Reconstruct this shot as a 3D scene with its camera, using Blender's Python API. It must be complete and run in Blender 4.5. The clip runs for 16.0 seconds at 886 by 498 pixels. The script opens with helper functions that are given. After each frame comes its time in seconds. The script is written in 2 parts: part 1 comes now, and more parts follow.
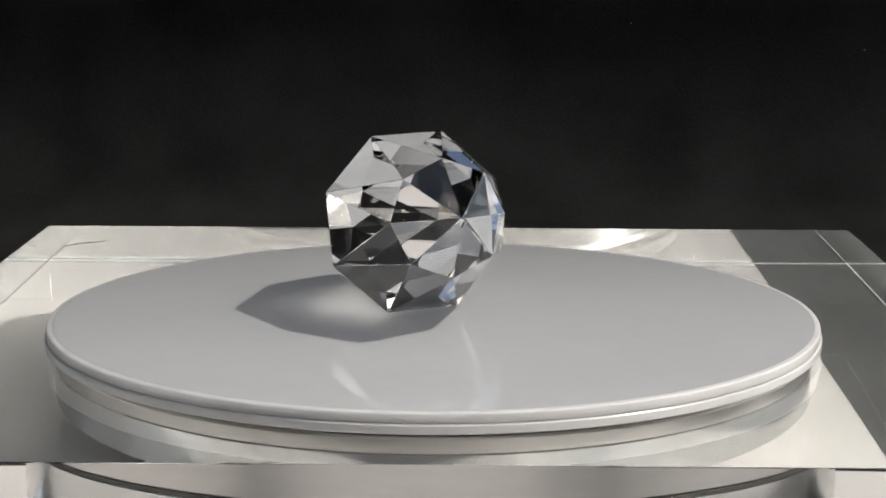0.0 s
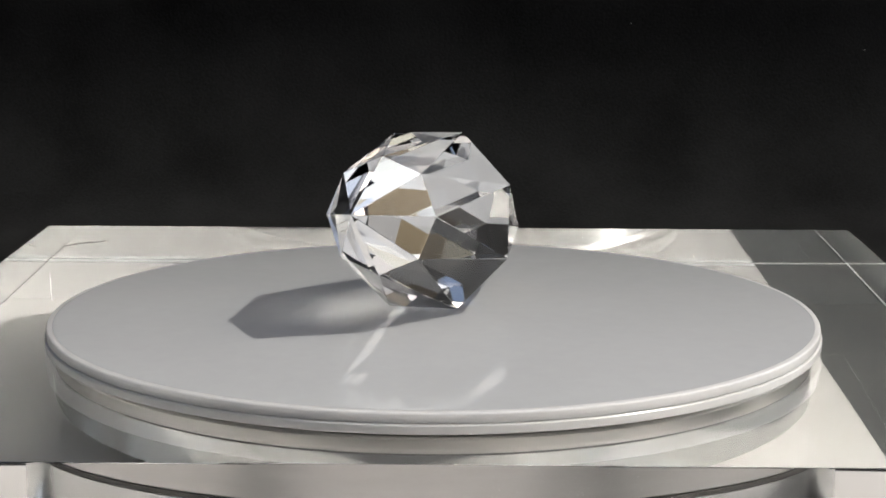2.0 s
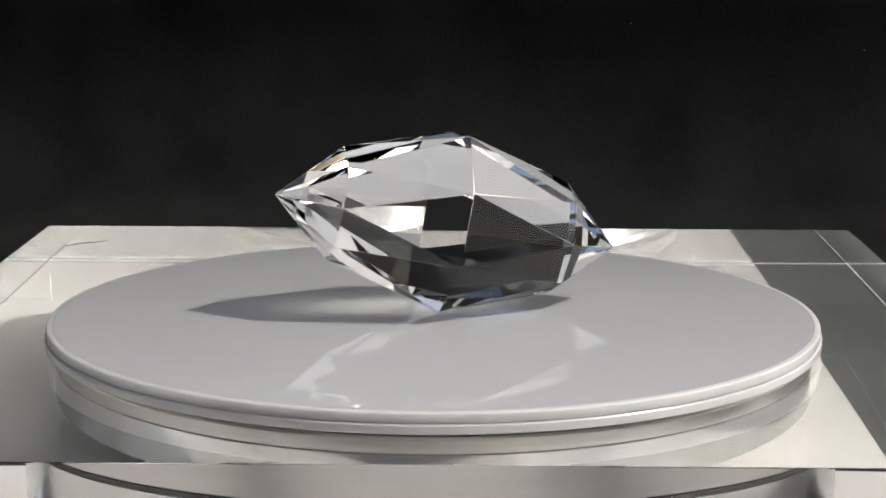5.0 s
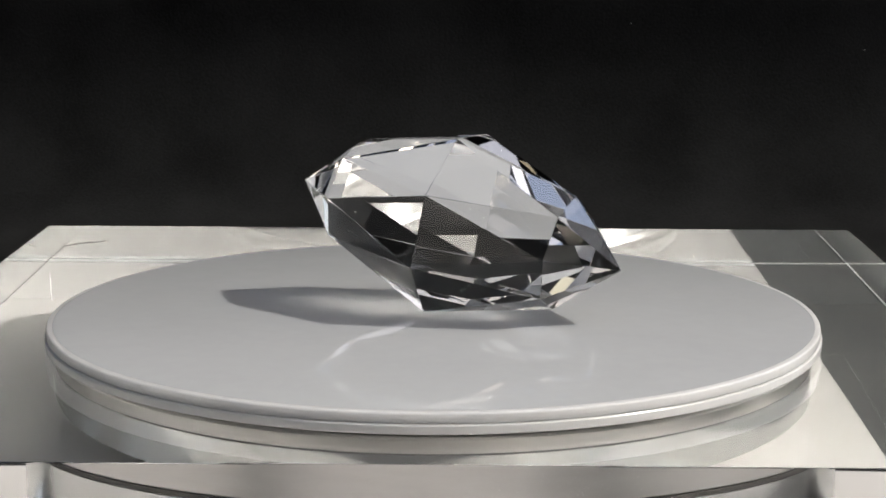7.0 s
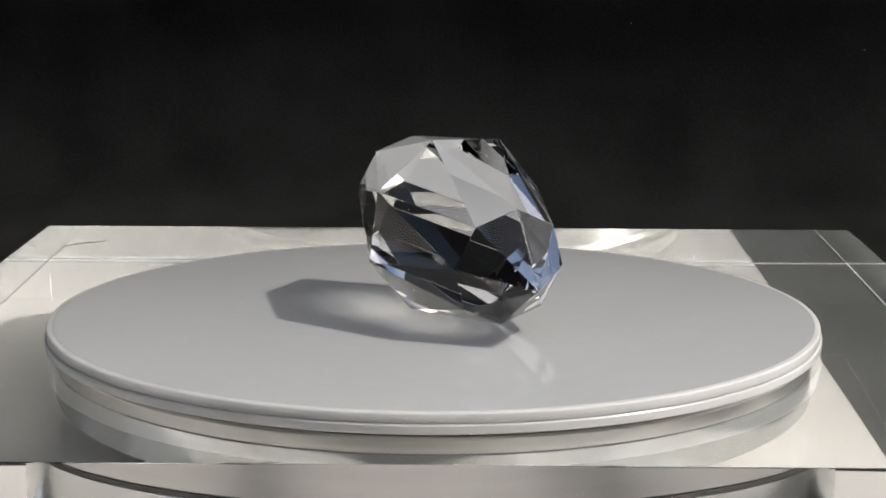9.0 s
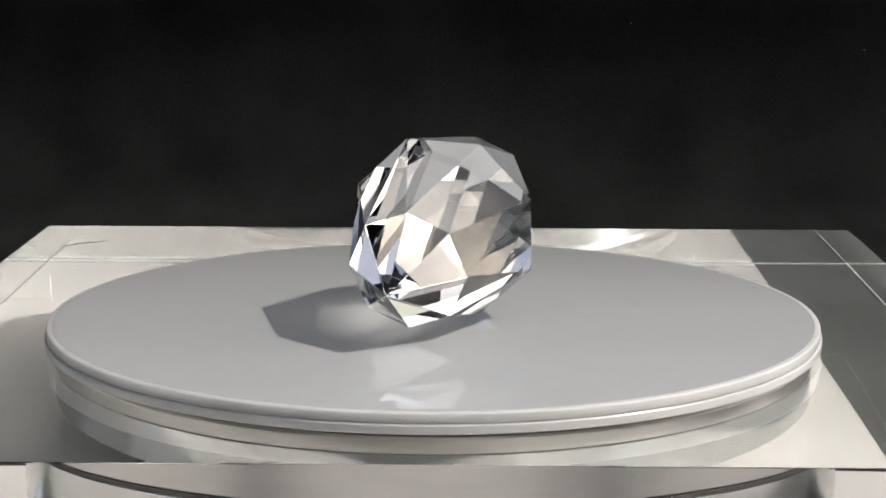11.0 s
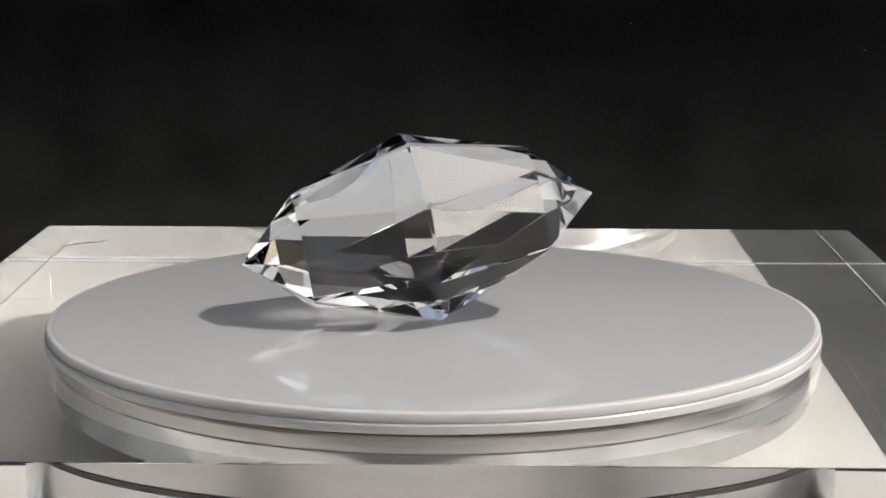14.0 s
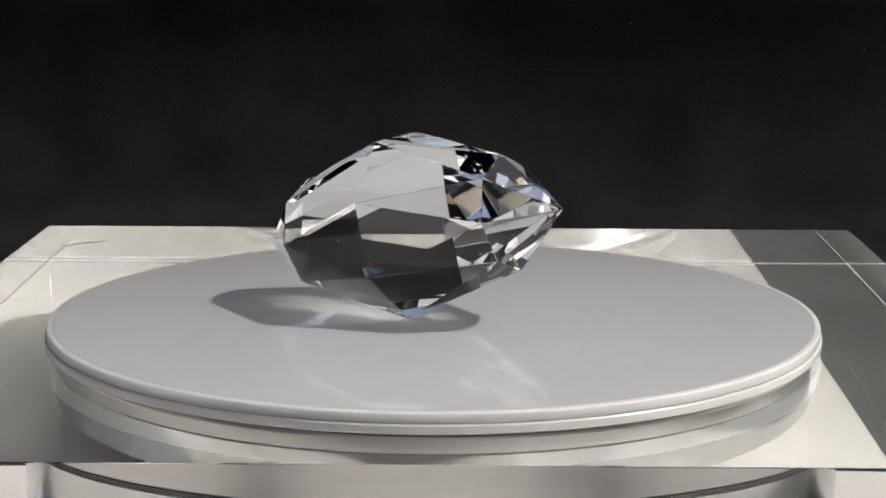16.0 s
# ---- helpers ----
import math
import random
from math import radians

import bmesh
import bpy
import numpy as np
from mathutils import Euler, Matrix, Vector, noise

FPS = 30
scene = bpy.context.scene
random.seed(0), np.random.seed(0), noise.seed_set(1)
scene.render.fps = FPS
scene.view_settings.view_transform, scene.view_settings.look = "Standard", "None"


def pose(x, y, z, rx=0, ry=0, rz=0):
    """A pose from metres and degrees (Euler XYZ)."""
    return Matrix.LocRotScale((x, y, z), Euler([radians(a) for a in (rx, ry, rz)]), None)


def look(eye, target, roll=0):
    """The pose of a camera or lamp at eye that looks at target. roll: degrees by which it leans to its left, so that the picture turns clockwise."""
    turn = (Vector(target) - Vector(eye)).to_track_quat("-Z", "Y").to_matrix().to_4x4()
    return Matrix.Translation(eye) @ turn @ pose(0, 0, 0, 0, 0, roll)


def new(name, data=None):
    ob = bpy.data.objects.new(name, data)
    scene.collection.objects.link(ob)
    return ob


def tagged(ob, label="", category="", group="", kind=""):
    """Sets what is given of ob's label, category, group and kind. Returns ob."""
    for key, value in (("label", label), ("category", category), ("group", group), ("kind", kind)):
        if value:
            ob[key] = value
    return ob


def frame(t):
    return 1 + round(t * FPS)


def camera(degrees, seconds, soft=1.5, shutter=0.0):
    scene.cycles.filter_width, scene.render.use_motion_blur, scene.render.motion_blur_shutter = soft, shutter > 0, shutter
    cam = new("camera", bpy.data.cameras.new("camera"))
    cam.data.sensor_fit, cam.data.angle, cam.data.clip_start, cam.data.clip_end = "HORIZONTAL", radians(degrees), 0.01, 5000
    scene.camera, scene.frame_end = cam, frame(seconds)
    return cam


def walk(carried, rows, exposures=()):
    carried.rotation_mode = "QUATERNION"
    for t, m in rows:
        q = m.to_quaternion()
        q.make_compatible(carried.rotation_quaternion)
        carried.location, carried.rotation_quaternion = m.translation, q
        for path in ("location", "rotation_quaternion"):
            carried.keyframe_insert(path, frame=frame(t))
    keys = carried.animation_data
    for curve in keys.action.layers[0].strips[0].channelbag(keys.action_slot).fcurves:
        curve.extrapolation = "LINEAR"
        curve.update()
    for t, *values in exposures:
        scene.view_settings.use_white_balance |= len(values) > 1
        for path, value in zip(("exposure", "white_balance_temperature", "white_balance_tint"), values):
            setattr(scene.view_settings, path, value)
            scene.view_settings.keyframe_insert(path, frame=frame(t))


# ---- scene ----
# ---- camera: it stands still, close and slightly above the turntable ----
cam = camera(26.825, 16.0, soft=1.7)
EYE = (0.0, -0.32761, 0.07206)
STAND = look(EYE, (0.00158, -0.00317, 0.01178), 0.179)
walk(cam, [(0.0, STAND), (16.0, STAND)], [(0.0, 0.02, 6550, 7.5), (16.0, 0.02, 6550, 7.5)])

# ---- daylight: low haze sky and one sun from the side ----
SUN_EL, SUN_AZ = radians(52.0), radians(-6.0)      # azimuth counted from +x towards +y
world = bpy.data.worlds.new("daylight")
scene.world = world
world.use_nodes = True
wn = world.node_tree.nodes
sky = wn.new("ShaderNodeTexSky")
sky.sky_type, sky.sun_disc = "NISHITA", False
sky.sun_elevation, sky.sun_rotation = SUN_EL, radians(90.0) - SUN_AZ
sky.dust_density, sky.air_density, sky.ozone_density = 3.8, 1.0, 0.4
wn["Background"].inputs["Strength"].default_value = 0.15
world.node_tree.links.new(sky.outputs["Color"], wn["Background"].inputs["Color"])

sun_data = bpy.data.lights.new("sun", "SUN")
sun_data.energy, sun_data.angle, sun_data.color = 2.7, radians(1.6), (1.0, 0.975, 0.935)
sun = new("sun", sun_data)
sun.matrix_world = look((math.cos(SUN_AZ) * math.cos(SUN_EL), math.sin(SUN_AZ) * math.cos(SUN_EL), math.sin(SUN_EL)), (0, 0, 0))

# ---- sizes ----
Z_BLOCK = -0.0045             # top of the acrylic block; the plate's top is z = 0
BLOCK_T = 0.0495              # thickness of the block
BLOCK_H = 0.0961              # half of its side
BLOCK_AT = (0.00125, 0.01639)
BLOCK_TURN = -1.136
BORE_R, BORE_D = 0.0667, 0.034
MILKY_R, MILKY_T, FILM_R = 0.0685, 0.0019, 0.0675      # the milky plate on top
CLEAR_R, CLEAR_LOW = 0.0688, 0.0034    # the clear plate under it, down to this depth
Z_FLOOR = Z_BLOCK - BLOCK_T - 0.00006
GIRDLE = 0.01587              # the crystal's girdle, from its axis to the middle of a side
# each end of the crystal: way along the axis, slope of the large facets, slope of the tip, tip's length, tip's place off the axis
ENDS = ((1, 0.2731, 0.8815, 0.03152, (-0.0008, -0.0003)), (-1, 0.2569, 0.8767, 0.0323, (0.0001, -0.0001)))


# ---- materials ----
def material(name):
    m = bpy.data.materials.new(name)
    m.use_nodes = True
    nodes, links = m.node_tree.nodes, m.node_tree.links
    return m, nodes, links, nodes["Principled BSDF"]


def textured(name, dark, light, scale, rough, rough2=None, bump=0.0, bump_scale=None, detail=6.0, metal=0.0, stretch=(1, 1, 1)):
    """A surface with two scales of variation in colour, roughness and relief."""
    m, nodes, links, bsdf = material(name)
    coord = nodes.new("ShaderNodeTexCoord")
    mapping = nodes.new("ShaderNodeMapping")
    mapping.inputs["Scale"].default_value = stretch
    links.new(coord.outputs["Object"], mapping.inputs["Vector"])
    big = nodes.new("ShaderNodeTexNoise")
    big.inputs["Scale"].default_value, big.inputs["Detail"].default_value = scale, detail
    fine = nodes.new("ShaderNodeTexNoise")
    fine.inputs["Scale"].default_value, fine.inputs["Detail"].default_value = bump_scale or scale * 14, 4.0
    for n in (big, fine):
        links.new(mapping.outputs["Vector"], n.inputs["Vector"])
    both = nodes.new("ShaderNodeMath")
    both.operation = "MULTIPLY_ADD"
    both.inputs[1].default_value = 0.35
    links.new(fine.outputs["Fac"], both.inputs[0])
    half = nodes.new("ShaderNodeMath")
    half.operation, half.inputs[1].default_value = "MULTIPLY", 0.65
    links.new(big.outputs["Fac"], half.inputs[0])
    links.new(half.outputs[0], both.inputs[2])
    ramp = nodes.new("ShaderNodeValToRGB")
    ramp.color_ramp.elements[0].position, ramp.color_ramp.elements[1].position = 0.35, 0.65
    ramp.color_ramp.elements[0].color, ramp.color_ramp.elements[1].color = (*dark, 1), (*light, 1)
    links.new(both.outputs[0], ramp.inputs["Fac"])
    links.new(ramp.outputs["Color"], bsdf.inputs["Base Color"])
    bsdf.inputs["Metallic"].default_value = metal
    if rough2 is None:
        bsdf.inputs["Roughness"].default_value = rough
    else:
        span = nodes.new("ShaderNodeMapRange")
        span.inputs["To Min"].default_value, span.inputs["To Max"].default_value = rough, rough2
        links.new(both.outputs[0], span.inputs["Value"])
        links.new(span.outputs["Result"], bsdf.inputs["Roughness"])
    if bump:
        b = nodes.new("ShaderNodeBump")
        b.inputs["Strength"].default_value, b.inputs["Distance"].default_value = bump, 0.0004
        links.new(fine.outputs["Fac"], b.inputs["Height"])
        links.new(b.outputs["Normal"], bsdf.inputs["Normal"])
    return m


def glass(name, ior, tint=(1, 1, 1)):
    m, nodes, links, bsdf = material(name)
    nodes.remove(bsdf)
    g = nodes.new("ShaderNodeBsdfGlass")
    g.inputs["IOR"].default_value, g.inputs["Roughness"].default_value = ior, 0.0
    g.inputs["Color"].default_value = (*tint, 1)
    links.new(g.outputs["BSDF"], nodes["Material Output"].inputs["Surface"])
    return m


VELVET = textured("black_velvet", (0.0055, 0.0055, 0.0055), (0.015, 0.015, 0.0148), 22.0, 0.95, bump=0.3, bump_scale=900)
VELVET.node_tree.nodes["Principled BSDF"].inputs["Specular IOR Level"].default_value = 0.05
PAPER = textured("white_paper", (0.54, 0.515, 0.50), (0.59, 0.565, 0.55), 30.0, 0.85, bump=0.08, bump_scale=2500)
MILKY = textured("milky_film", (0.435, 0.443, 0.450), (0.465, 0.473, 0.480), 25.0, 0.006, 0.02)
MILKY.node_tree.nodes["Principled BSDF"].inputs["IOR"].default_value = 1.66
METAL = textured("brushed_aluminium", (0.63, 0.615, 0.60), (0.71, 0.695, 0.68), 60.0, 0.30, 0.38, bump=0.0, bump_scale=1800, metal=1.0, stretch=(1, 1, 6))
BODY = textured("polished_aluminium", (0.58, 0.585, 0.58), (0.65, 0.655, 0.65), 35.0, 0.11, 0.17, metal=1.0)
BODY.node_tree.nodes["Principled BSDF"].inputs["Anisotropic"].default_value = 0.5
RUBBER = textured("dark_rubber", (0.03, 0.027, 0.025), (0.055, 0.05, 0.046), 60.0, 0.7)
ACRYLIC = glass("clear_acrylic", 1.49, (0.985, 0.99, 0.985))
CRYSTAL_GLASS = glass("lead_crystal", 1.49, (0.995, 0.995, 0.995))
FROSTED = textured("frosted_acrylic", (0.67, 0.665, 0.655), (0.73, 0.725, 0.715), 40.0, 0.12, 0.25)
FROSTED.node_tree.nodes["Principled BSDF"].inputs["Subsurface Weight"].default_value = 0.8
FROSTED.node_tree.nodes["Principled BSDF"].inputs["Subsurface Radius"].default_value = (1.0, 1.0, 1.0)
FROSTED.node_tree.nodes["Principled BSDF"].inputs["Subsurface Scale"].default_value = 0.004
FROSTED.node_tree.nodes["Principled BSDF"].inputs["IOR"].default_value = 1.49
LINT = textured("grey_lint", (0.06, 0.06, 0.06), (0.12, 0.12, 0.12), 400.0, 0.9)
TABLE = textured("table_board", (0.055, 0.052, 0.048), (0.085, 0.080, 0.074), 9.0, 0.5, 0.65, stretch=(1, 8, 1))
SAWN_AND_LIT = textured("sawn_and_lit_acrylic", (0.62, 0.62, 0.61), (0.82, 0.82, 0.81), 90.0, 0.7, bump=0.2, bump_scale=3000)
WALL = textured("dull_plaster", (0.20, 0.185, 0.17), (0.26, 0.245, 0.225), 4.0, 0.9, bump=0.2, bump_scale=160)
# dark tone for the paper's unsunned strip, shade put into colour
SHADE_TONE = textured("painted_shade", (0.062, 0.062, 0.063), (0.088, 0.087, 0.085), 22.0, 0.8, bump=0.1, bump_scale=2200)
DUST = textured("pale_dust", (0.6, 0.6, 0.58), (0.85, 0.84, 0.82), 300.0, 0.9)


# ---- builders ----
def part(name, bm, mat, parent=None, label="", smooth=False, convex=False):
    me = bpy.data.meshes.new(name)
    bmesh.ops.recalc_face_normals(bm, faces=bm.faces)
    if convex:                      # a convex body round its own origin: every face looks outwards
        bm.normal_update()
        for f in bm.faces:
            if f.normal.dot(f.calc_center_median()) < 0:
                f.normal_flip()
    bm.to_mesh(me)
    bm.free()
    me.materials.append(mat)
    if smooth:
        me.polygons.foreach_set("use_smooth", [True] * len(me.polygons))
        me.set_sharp_from_angle(angle=radians(30))
    ob = new(name, me)
    if parent:
        ob.parent = parent
    if label:
        tagged(ob, label)
    return ob


def lathe(profile, steps=160, closed=True):
    """A turned body from (radius, height) pairs, run round the z axis."""
    bm = bmesh.new()
    rings = []
    for r, z in profile:
        if r == 0:
            rings.append([bm.verts.new((0, 0, z))])
        else:
            rings.append([bm.verts.new((r * math.cos(2 * math.pi * i / steps), r * math.sin(2 * math.pi * i / steps), z)) for i in range(steps)])
    pairs = list(zip(rings, rings[1:])) + ([(rings[-1], rings[0])] if closed else [])
    for a, b in pairs:
        if len(a) == 1 and len(b) == 1:
            continue
        for i in range(steps):
            j = (i + 1) % steps
            if len(a) == 1:
                bm.faces.new((a[0], b[i], b[j]))
            elif len(b) == 1:
                bm.faces.new((a[i], b[0], a[j]))
            else:
                bm.faces.new((a[i], b[i], b[j], a[j]))
    return bm


def sheet(x0, x1, y0, y1, thick):
    bm = bmesh.new()
    bmesh.ops.create_cube(bm, size=1.0)
    for vtx in bm.verts:
        vtx.co = ((x0 + x1) / 2 + vtx.co.x * (x1 - x0), (y0 + y1) / 2 + vtx.co.y * (y1 - y0), (vtx.co.z - 0.5) * thick)
    return bm


# ---- setting: black velvet laid over the table and hung behind ----
def build_velvet():
    bm = bmesh.new()
    rows, cols = [], 60
    line = [(-1.6, 0.0), (-0.8, 0.0), (-0.3, 0.0), (0.0, 0.0), (0.25, 0.0), (0.36, 0.0)]
    line += [(0.36 + 0.08 * math.sin(a), 0.08 - 0.08 * math.cos(a)) for a in [radians(10 * i) for i in range(1, 10)]]
    line += [(0.44, 0.08 + 0.06 * i) for i in range(1, 14)]
    for y, z in line:
        row = []
        for i in range(cols + 1):
            x = -1.2 + 1.75 * i / cols
            sway = 0.002 * noise.noise((x * 5, z * 2.2, 0.3)) * min(1.0, z / 0.1) if z > 0 else 0.0
            row.append(bm.verts.new((x, y + sway, Z_FLOOR - 0.0012 + z)))
        rows.append(row)
    for a, b in zip(rows, rows[1:]):
        for i in range(cols):
            bm.faces.new((a[i], a[i + 1], b[i + 1], b[i]))
    ob = part("backdrop", bm, VELVET, smooth=True)
    tagged(ob, "black velvet cloth covering the table and hanging behind", "backdrop", kind="structure")


build_velvet()


def build_side_blocker():
    """Unseen velvet added on the side away from the sun to block sky, in soft upright folds."""
    bm = bmesh.new()
    rows = []
    for k in range(9):
        z = 1.35 * k / 8
        rows.append([bm.verts.new((-0.95 + 0.02 * math.sin(i * 0.9) + 0.01 * noise.noise((i * 0.3, z * 2, 1.7)), -0.9 + 1.34 * i / 60, Z_FLOOR - 0.001 + z)) for i in range(61)])
    for a, b in zip(rows, rows[1:]):
        for i in range(60):
            bm.faces.new((a[i], a[i + 1], b[i + 1], b[i]))
    ob = part("curtain", bm, VELVET, smooth=True)
    tagged(ob, "unseen black velvet cloth added to block the side sky", "curtain", kind="structure")


build_side_blocker()


def build_sky_block_wall():
    """An unseen plain wall added behind the camera, so the facets reflect less sky."""
    ob = part("sky_block_wall", sheet(-2.6, 2.6, -1.72, -1.6, 2.5), WALL)
    ob.matrix_basis = pose(0, 0, Z_FLOOR + 1.7)
    tagged(ob, "unseen plain wall added to keep sky off the facets", "wall", kind="structure")


build_sky_block_wall()


def build_table():
    ob = part("table_top", sheet(-1.6, 1.6, -1.6, 1.4, 0.03), TABLE)
    ob.matrix_basis = pose(0, 0, Z_FLOOR - 0.0030)
    tagged(ob, "plain dark table top under the cloth and paper", "table", kind="structure")


build_table()


def build_paper():
    turn = pose(*BLOCK_AT, Z_FLOOR, 0, 0, BLOCK_TURN)
    ob = part("paper_sheet", sheet(-0.60, 0.60, -1.0, BLOCK_H + 0.034, 0.0009), PAPER)
    ob.matrix_basis = turn
    tagged(ob, "plain white paper sheet under the acrylic block", "paper")


build_paper()


# A dark sheet paints the shade where refracted sun misses the paper.
def build_shade_strip():
    ob = part("shade_strip", sheet(0.0738, 0.175, -0.2, BLOCK_H - 0.001, 0.00003), SHADE_TONE)
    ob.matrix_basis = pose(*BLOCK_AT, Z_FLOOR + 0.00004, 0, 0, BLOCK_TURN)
    tagged(ob, "dark strip painting the unlit paper under the block", "card")


build_shade_strip()


# ---- the acrylic block with its round recess ----
def build_block():
    h, c, t = BLOCK_H, 0.00012, BLOCK_T
    # the recess stands under the plate, whose axis is the world's z axis
    m = pose(*BLOCK_AT, Z_BLOCK, 0, 0, BLOCK_TURN)
    o = m.inverted() @ Vector((0, 0, Z_BLOCK))
    bm = bmesh.new()

    def square(r, z):
        return [bm.verts.new((x * r, y * r, z)) for x, y in ((-1, -1), (1, -1), (1, 1), (-1, 1))]

    def circle(r, z, n=192):
        return [bm.verts.new((o.x + r * math.cos(2 * math.pi * i / n), o.y + r * math.sin(2 * math.pi * i / n), z)) for i in range(n)]

    def bridge(a, b):
        for i in range(len(a)):
            j = (i + 1) % len(a)
            bm.faces.new((a[i], a[j], b[j], b[i]))

    top, upper, lower, bottom = square(h - c, 0), square(h, -c), square(h, -t + c), square(h - c, -t)
    bridge(top, upper), bridge(upper, lower), bridge(lower, bottom)
    bm.faces.new(bottom)
    rim, deep = circle(BORE_R, 0), circle(BORE_R, -BORE_D)
    bridge(rim, deep)
    bm.faces.new(deep)
    # the top face, with the round opening left free: eight fields from rim to corners and sides
    n = len(rim)
    corner_at = [max(range(n), key=lambda i: (rim[i].co.x - o.x) * x + (rim[i].co.y - o.y) * y) for x, y in ((-1, -1), (1, -1), (1, 1), (-1, 1))]
    for q in range(4):
        i, end = corner_at[q], corner_at[(q + 1) % 4]
        a, b = top[q], top[(q + 1) % 4]
        run = []
        while True:
            run.append(rim[i])
            if i == end:
                break
            i = (i + 1) % n
        mid = len(run) // 2
        for k in range(mid):
            bm.faces.new((a, run[k + 1], run[k]))
        bm.faces.new((a, b, run[mid]))
        for k in range(mid, len(run) - 1):
            bm.faces.new((b, run[k + 1], run[k]))
    ob = part("acrylic_block", bm, ACRYLIC, smooth=True)
    ob.matrix_basis = m
    ob.visible_shadow = False
    # thin sawn lower edges, left matt, and one wide strip of painted light
    edge = part("sawn_lit_edge", sheet(h - 0.00018, h - 0.00002, -h, h, 0.0003), SAWN_AND_LIT, ob, "matt white line for sawn edge and painted sunlight")
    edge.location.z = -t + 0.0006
    # wide white strip paints the sunlight doubled along the back edge
    edge = part("sawn_lit_edge", sheet(-h + 0.0002, 0.0736, h - 0.0032, h - 0.0003, 0.0002), SAWN_AND_LIT, ob, "matt white line for sawn edge and painted sunlight")
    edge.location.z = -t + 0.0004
    edge = part("sawn_lit_edge", sheet(0.0738, h, h - 0.00018, h - 0.00002, 0.0003), SAWN_AND_LIT, ob, "matt white line for sawn edge and painted sunlight")
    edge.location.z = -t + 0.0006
    tagged(ob, "thick clear acrylic block with a round recess on white paper", "block")


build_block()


# ---- turntable: fixed body overlapping the recess wall, turning platter and plates above ----
def build_turntable():
    floor = Z_BLOCK - BORE_D
    table = tagged(new("turntable"), "round silver turntable with milky plate sunk in clear block", "turntable")
    table.matrix_basis = pose(0, 0, floor)
    r = BORE_R + 0.0004            # overlaps the recess wall, so the camera sees the body at full width
    z = -floor
    part("body", lathe([(0, -0.0003), (r - 0.0003, -0.0003), (r, 0.0), (r, 0.0240), (r - 0.0002, 0.0242), (0, 0.0242)], 256, closed=False), BODY, table, "satin silver body", smooth=True)
    part("seal_ring", lathe([(0.055, 0.0242), (r, 0.0242), (r, 0.0249), (0.055, 0.0249)], 256), RUBBER, table, "dark rubber ring", smooth=True)
    platter = part("platter", lathe([(0, 0.0250), (r - 0.0002, 0.0250), (r, 0.0252), (r, 0.0336), (r - 0.0006, 0.0342), (0, 0.0342)], 256, closed=False), METAL, table, "brushed aluminium platter", smooth=True)
    part("hub", lathe([(0, 0.0342), (0.062, 0.0342), (0.062, z - CLEAR_LOW), (0, z - CLEAR_LOW)], 192, closed=False), METAL, platter, "pale aluminium hub", smooth=True)
    e = 0.00018
    clear = part("clear_disc", lathe([(0, z - CLEAR_LOW), (CLEAR_R - e, z - CLEAR_LOW), (CLEAR_R, z - CLEAR_LOW + e), (CLEAR_R, z - MILKY_T - e), (CLEAR_R - e, z - MILKY_T), (0, z - MILKY_T)], 256, closed=False), FROSTED, platter, "clear acrylic disc with polished edge", smooth=True)
    clear.visible_shadow = False
    low = z - MILKY_T + 0.00004
    part("milky_disc", lathe([(0, low), (MILKY_R - e, low), (MILKY_R, low + e), (MILKY_R, z - 0.0004), (MILKY_R - 0.00012, z - 0.0002), (MILKY_R - 0.0004, z - 0.0001), (0, z - 0.0001)], 256, closed=False), FROSTED, platter, "milky white acrylic disc", smooth=True)
    # grey film added over the paler disc, whose rim imitates edge glow
    part("added_film", lathe([(0, z - 0.00009), (FILM_R, z - 0.00009), (FILM_R - 0.0006, z), (0, z)], 256, closed=False), MILKY, platter, "glossy light grey film added to make the rim seem lit", smooth=True)
    return platter


PLATTER = build_turntable()


# ---- the faceted crystal ----
def build_crystal():
    """An eight-sided girdle; at each end a ring of eight corners set over the middles of its sides, and a tip."""
    a, c = GIRDLE, math.cos(math.pi / 8)
    bm = bmesh.new()

    def ring(x, r, turn):
        return [bm.verts.new((x, r * math.cos(math.pi / 4 * i + turn), r * math.sin(math.pi / 4 * i + turn))) for i in range(8)]

    girdle = ring(0, a / c, math.pi / 8)
    for way, m, k, s, off in ENDS:
        x = (k * s / c - a) / (k / c - m)
        tip = bm.verts.new((way * s, *off))
        corner = ring(way * x, a - m * x, 0)
        for i in range(8):
            j = (i + 1) % 8
            bm.faces.new((tip, corner[i], corner[j]))
            bm.faces.new((girdle[i], corner[i], corner[j]))
            bm.faces.new((girdle[i], girdle[j], corner[j]))
    # edges ground off by a hair's breadth catch the light
    bmesh.ops.bevel(bm, geom=list(bm.edges), offset=0.00005, segments=1, affect="EDGES", profile=0.5)
    ob = part("faceted_crystal", bm, CRYSTAL_GLASS, convex=True)
    tagged(ob, "clear double-pointed faceted crystal lying on the turntable plate", "crystal")
    return ob


CRYSTAL_OB = build_crystal()


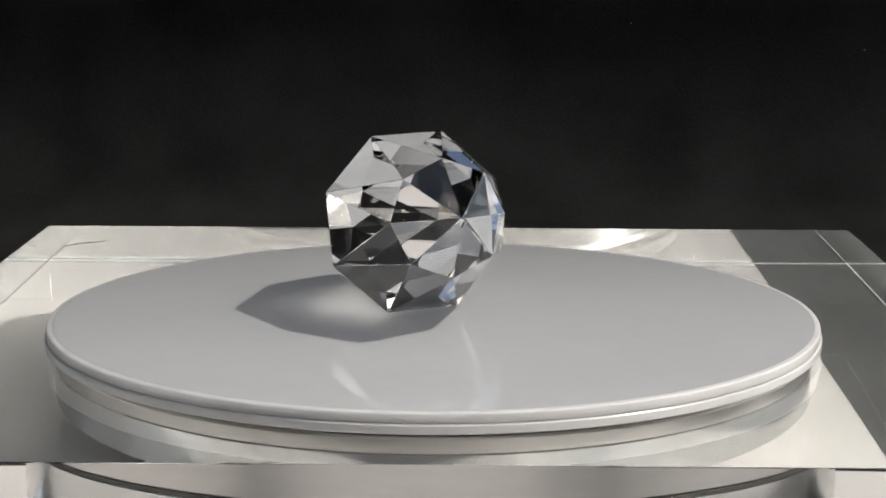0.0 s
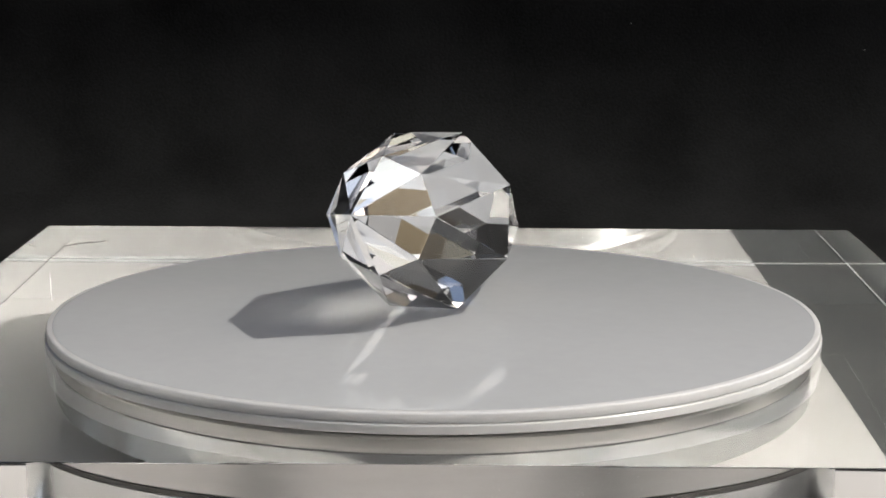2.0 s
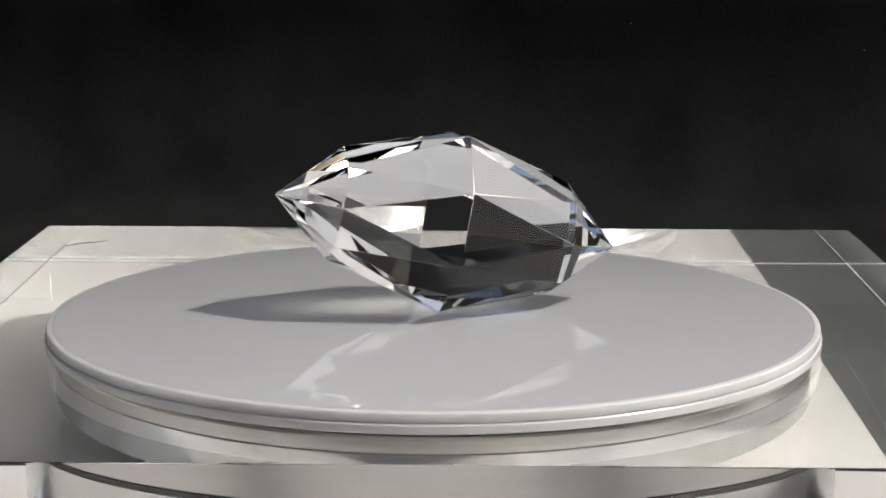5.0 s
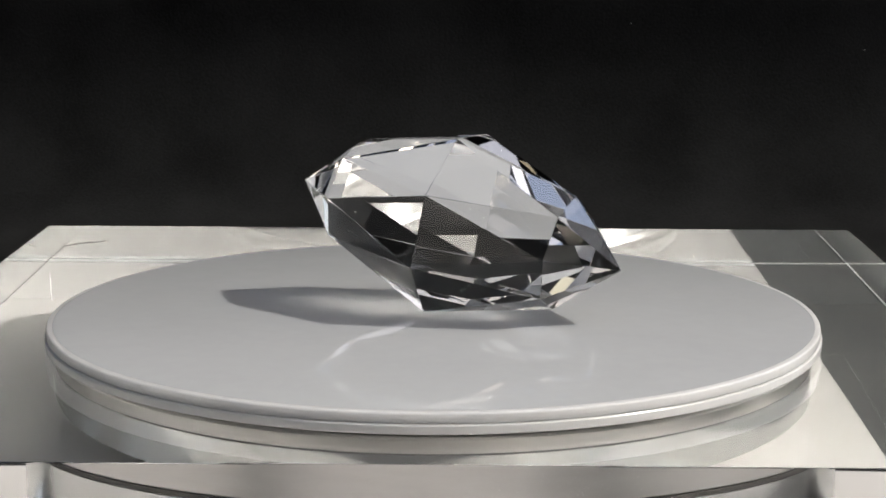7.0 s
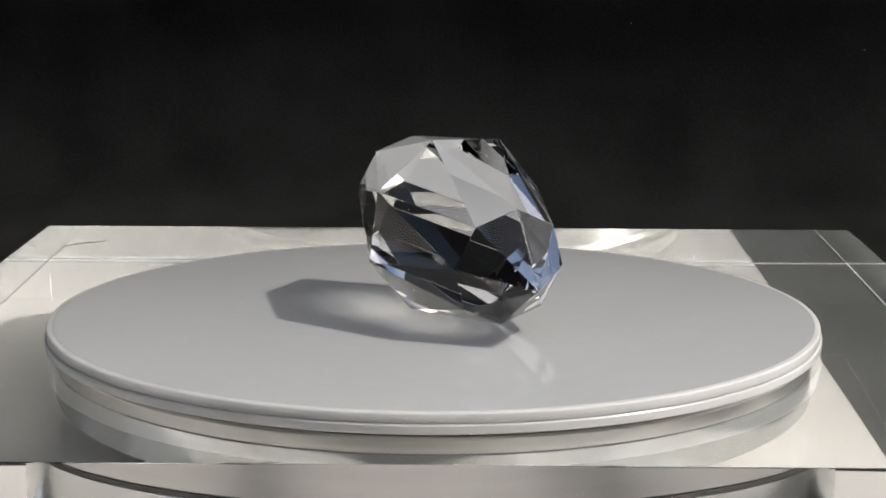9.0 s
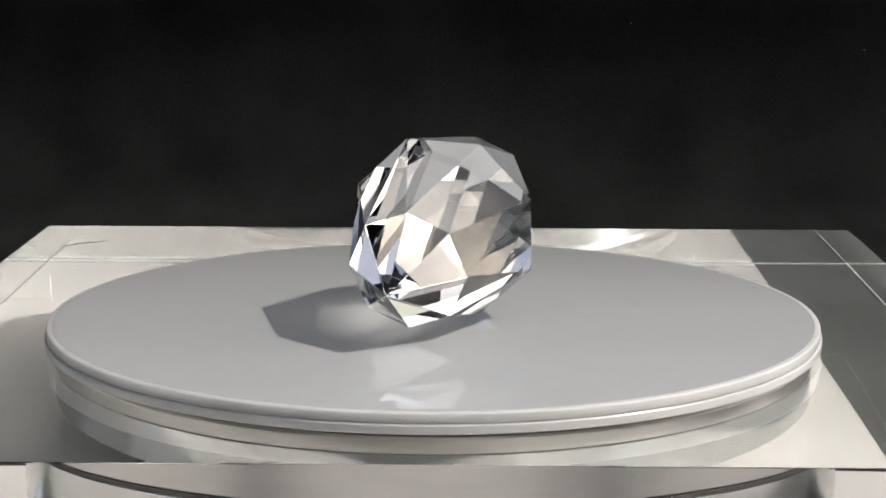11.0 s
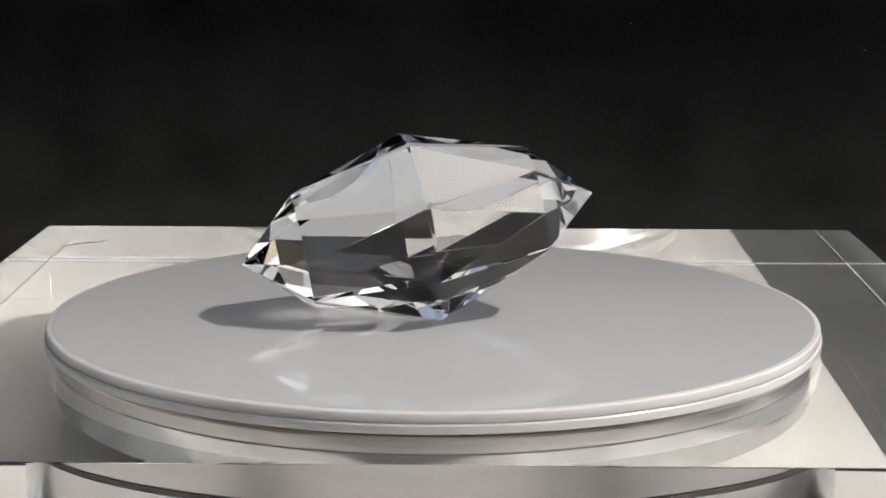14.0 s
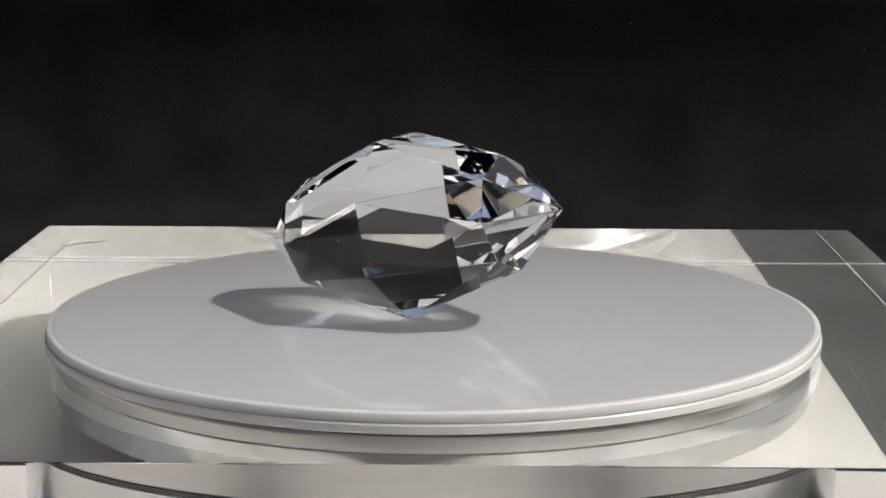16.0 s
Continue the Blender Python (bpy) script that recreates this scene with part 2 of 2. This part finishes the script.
def build_crystal_dust():
    """A few grains that cling to the facets and turn with the crystal."""
    rnd = random.Random(11)
    faces = sorted((f for f in CRYSTAL_OB.data.polygons), key=lambda f: -f.area)[:48]
    bm = bmesh.new()
    for _ in range(70):
        f = rnd.choice(faces)
        w = [rnd.random() ** 1.3 for _ in f.vertices]
        p = sum((CRYSTAL_OB.data.vertices[i].co * x for i, x in zip(f.vertices, w)), Vector()) / sum(w)
        r = rnd.uniform(0.00003, 0.00011)
        for vtx in bmesh.ops.create_icosphere(bm, subdivisions=1, radius=r)["verts"]:
            vtx.co = p + Vector((vtx.co.x * rnd.uniform(0.6, 1.6), vtx.co.y, vtx.co.z * rnd.uniform(0.6, 1.4)))
    tagged(part("dust", bm, DUST, CRYSTAL_OB, "pale dust grains"), kind="stuff")


build_crystal_dust()


# ---- dust, lint and scratches ----
def flecks(name, places, size, m, mat, label, category):
    """Many tiny angular grains in one mesh."""
    rnd = random.Random(7)
    bm = bmesh.new()
    for p in places:
        r = size * rnd.uniform(0.45, 1.3)
        ids = bmesh.ops.create_icosphere(bm, subdivisions=1, radius=r)["verts"]
        turn = Euler([rnd.uniform(0, 6.28) for _ in range(3)]).to_matrix()
        for vtx in ids:
            vtx.co = Vector(p) + turn @ Vector((vtx.co.x * rnd.uniform(0.7, 1.3), vtx.co.y * 0.8, vtx.co.z * 0.5))
    ob = part(name, bm, mat)
    ob.matrix_basis = m
    return tagged(ob, label, category, kind="stuff")


def strand(name, points, radius, m, mat, label, category):
    """A thin tapering fibre along a bent line."""
    cu = bpy.data.curves.new(name, "CURVE")
    cu.dimensions, cu.bevel_depth, cu.bevel_resolution = "3D", radius, 2
    sp = cu.splines.new("NURBS")
    sp.points.add(len(points) - 1)
    for i, (q, p) in enumerate(zip(sp.points, points)):
        q.co = (*p, 1)
        q.radius = 0.35 + 0.65 * math.sin(math.pi * (i + 0.3) / (len(points) - 0.4))
    sp.order_u, sp.use_endpoint_u = 3, True
    cu.materials.append(mat)
    ob = new(name, cu)
    ob.matrix_basis = m
    return tagged(ob, label, category)


def build_dirt():
    on_block = pose(*BLOCK_AT, Z_BLOCK, 0, 0, BLOCK_TURN)
    rnd = random.Random(3)
    front = [(min(0.034, 0.0225 + rnd.gauss(0, 0.0068)), -BLOCK_H - 0.00002, -rnd.uniform(0.0008, 0.0048)) for _ in range(48)]
    flecks("dust", front + [(0.00324, -BLOCK_H - 0.00002, -0.0034)], 0.00014, on_block, DUST, "pale dust grains on the polished front of the block", "dust")
    top = [(rnd.uniform(-0.09, 0.09), rnd.uniform(-0.09, 0.09), 0.00003) for _ in range(60)]
    top = [p for p in top if math.hypot(p[0], p[1] + 0.0164) > 0.071]
    flecks("dust", top + [(0.0734, -0.0076, 0.00004)], 0.00006, on_block, DUST, "pale dust grains on the top of the block", "dust")
    strand("fibre", [(-0.0862, 0.0685, 0.0001), (-0.0842, 0.0712, 0.0002), (-0.0815, 0.0728, 0.0002), (-0.0780, 0.0748, 0.0001)], 0.00012, on_block, RUBBER, "short dark fibre lying on the clear block", "fibre")
    strand("fibre", [(-0.0955, 0.0718, 0.0001), (-0.0945, 0.0695, 0.00015), (-0.0930, 0.0678, 0.0001)], 0.00009, on_block, RUBBER, "short dark fibre at the edge of the clear block", "fibre")
    strand("scratch", [(-0.0826, 0.0368, 0.0), (-0.0805, 0.0285, 0.00002), (-0.0785, 0.0195, 0.00002), (-0.0762, 0.0104, 0.0)], 0.00008, on_block, DUST, "fine pale scratch across the clear block", "scratch")
    lint = [(0.0800, 0.4335, 0.0244), (0.1758, 0.4335, 0.0138)]
    flecks("lint", lint, 0.0006, Matrix.Identity(4), LINT, "grey lint specks clinging to the black velvet", "lint")


build_dirt()


# ---- what turns ----
def heading(t):
    """Degrees by which the plate has turned: slightly uneven over one round."""
    w = 19.9363
    a = radians(w * t)
    return -69.846 - w * t - 4.114 * math.cos(a) + 1.719 * math.sin(a) + 0.340 * math.cos(2 * a) - 0.157 * math.sin(2 * a)


def motions():
    times = [0.5 * i for i in range(33)]
    lying = Matrix.Translation((-0.00287, -0.00275, 0.01588)) @ pose(0, 0, 0, 0, -10.842, 0) @ pose(0, 0, 0, 2.450, 0, 0)
    walk(CRYSTAL_OB, [(t, pose(0, 0, 0, 0, 0, heading(t)) @ lying) for t in times])
    walk(PLATTER, [(t, pose(0, 0, 0, 0, 0, heading(t))) for t in times])


motions()
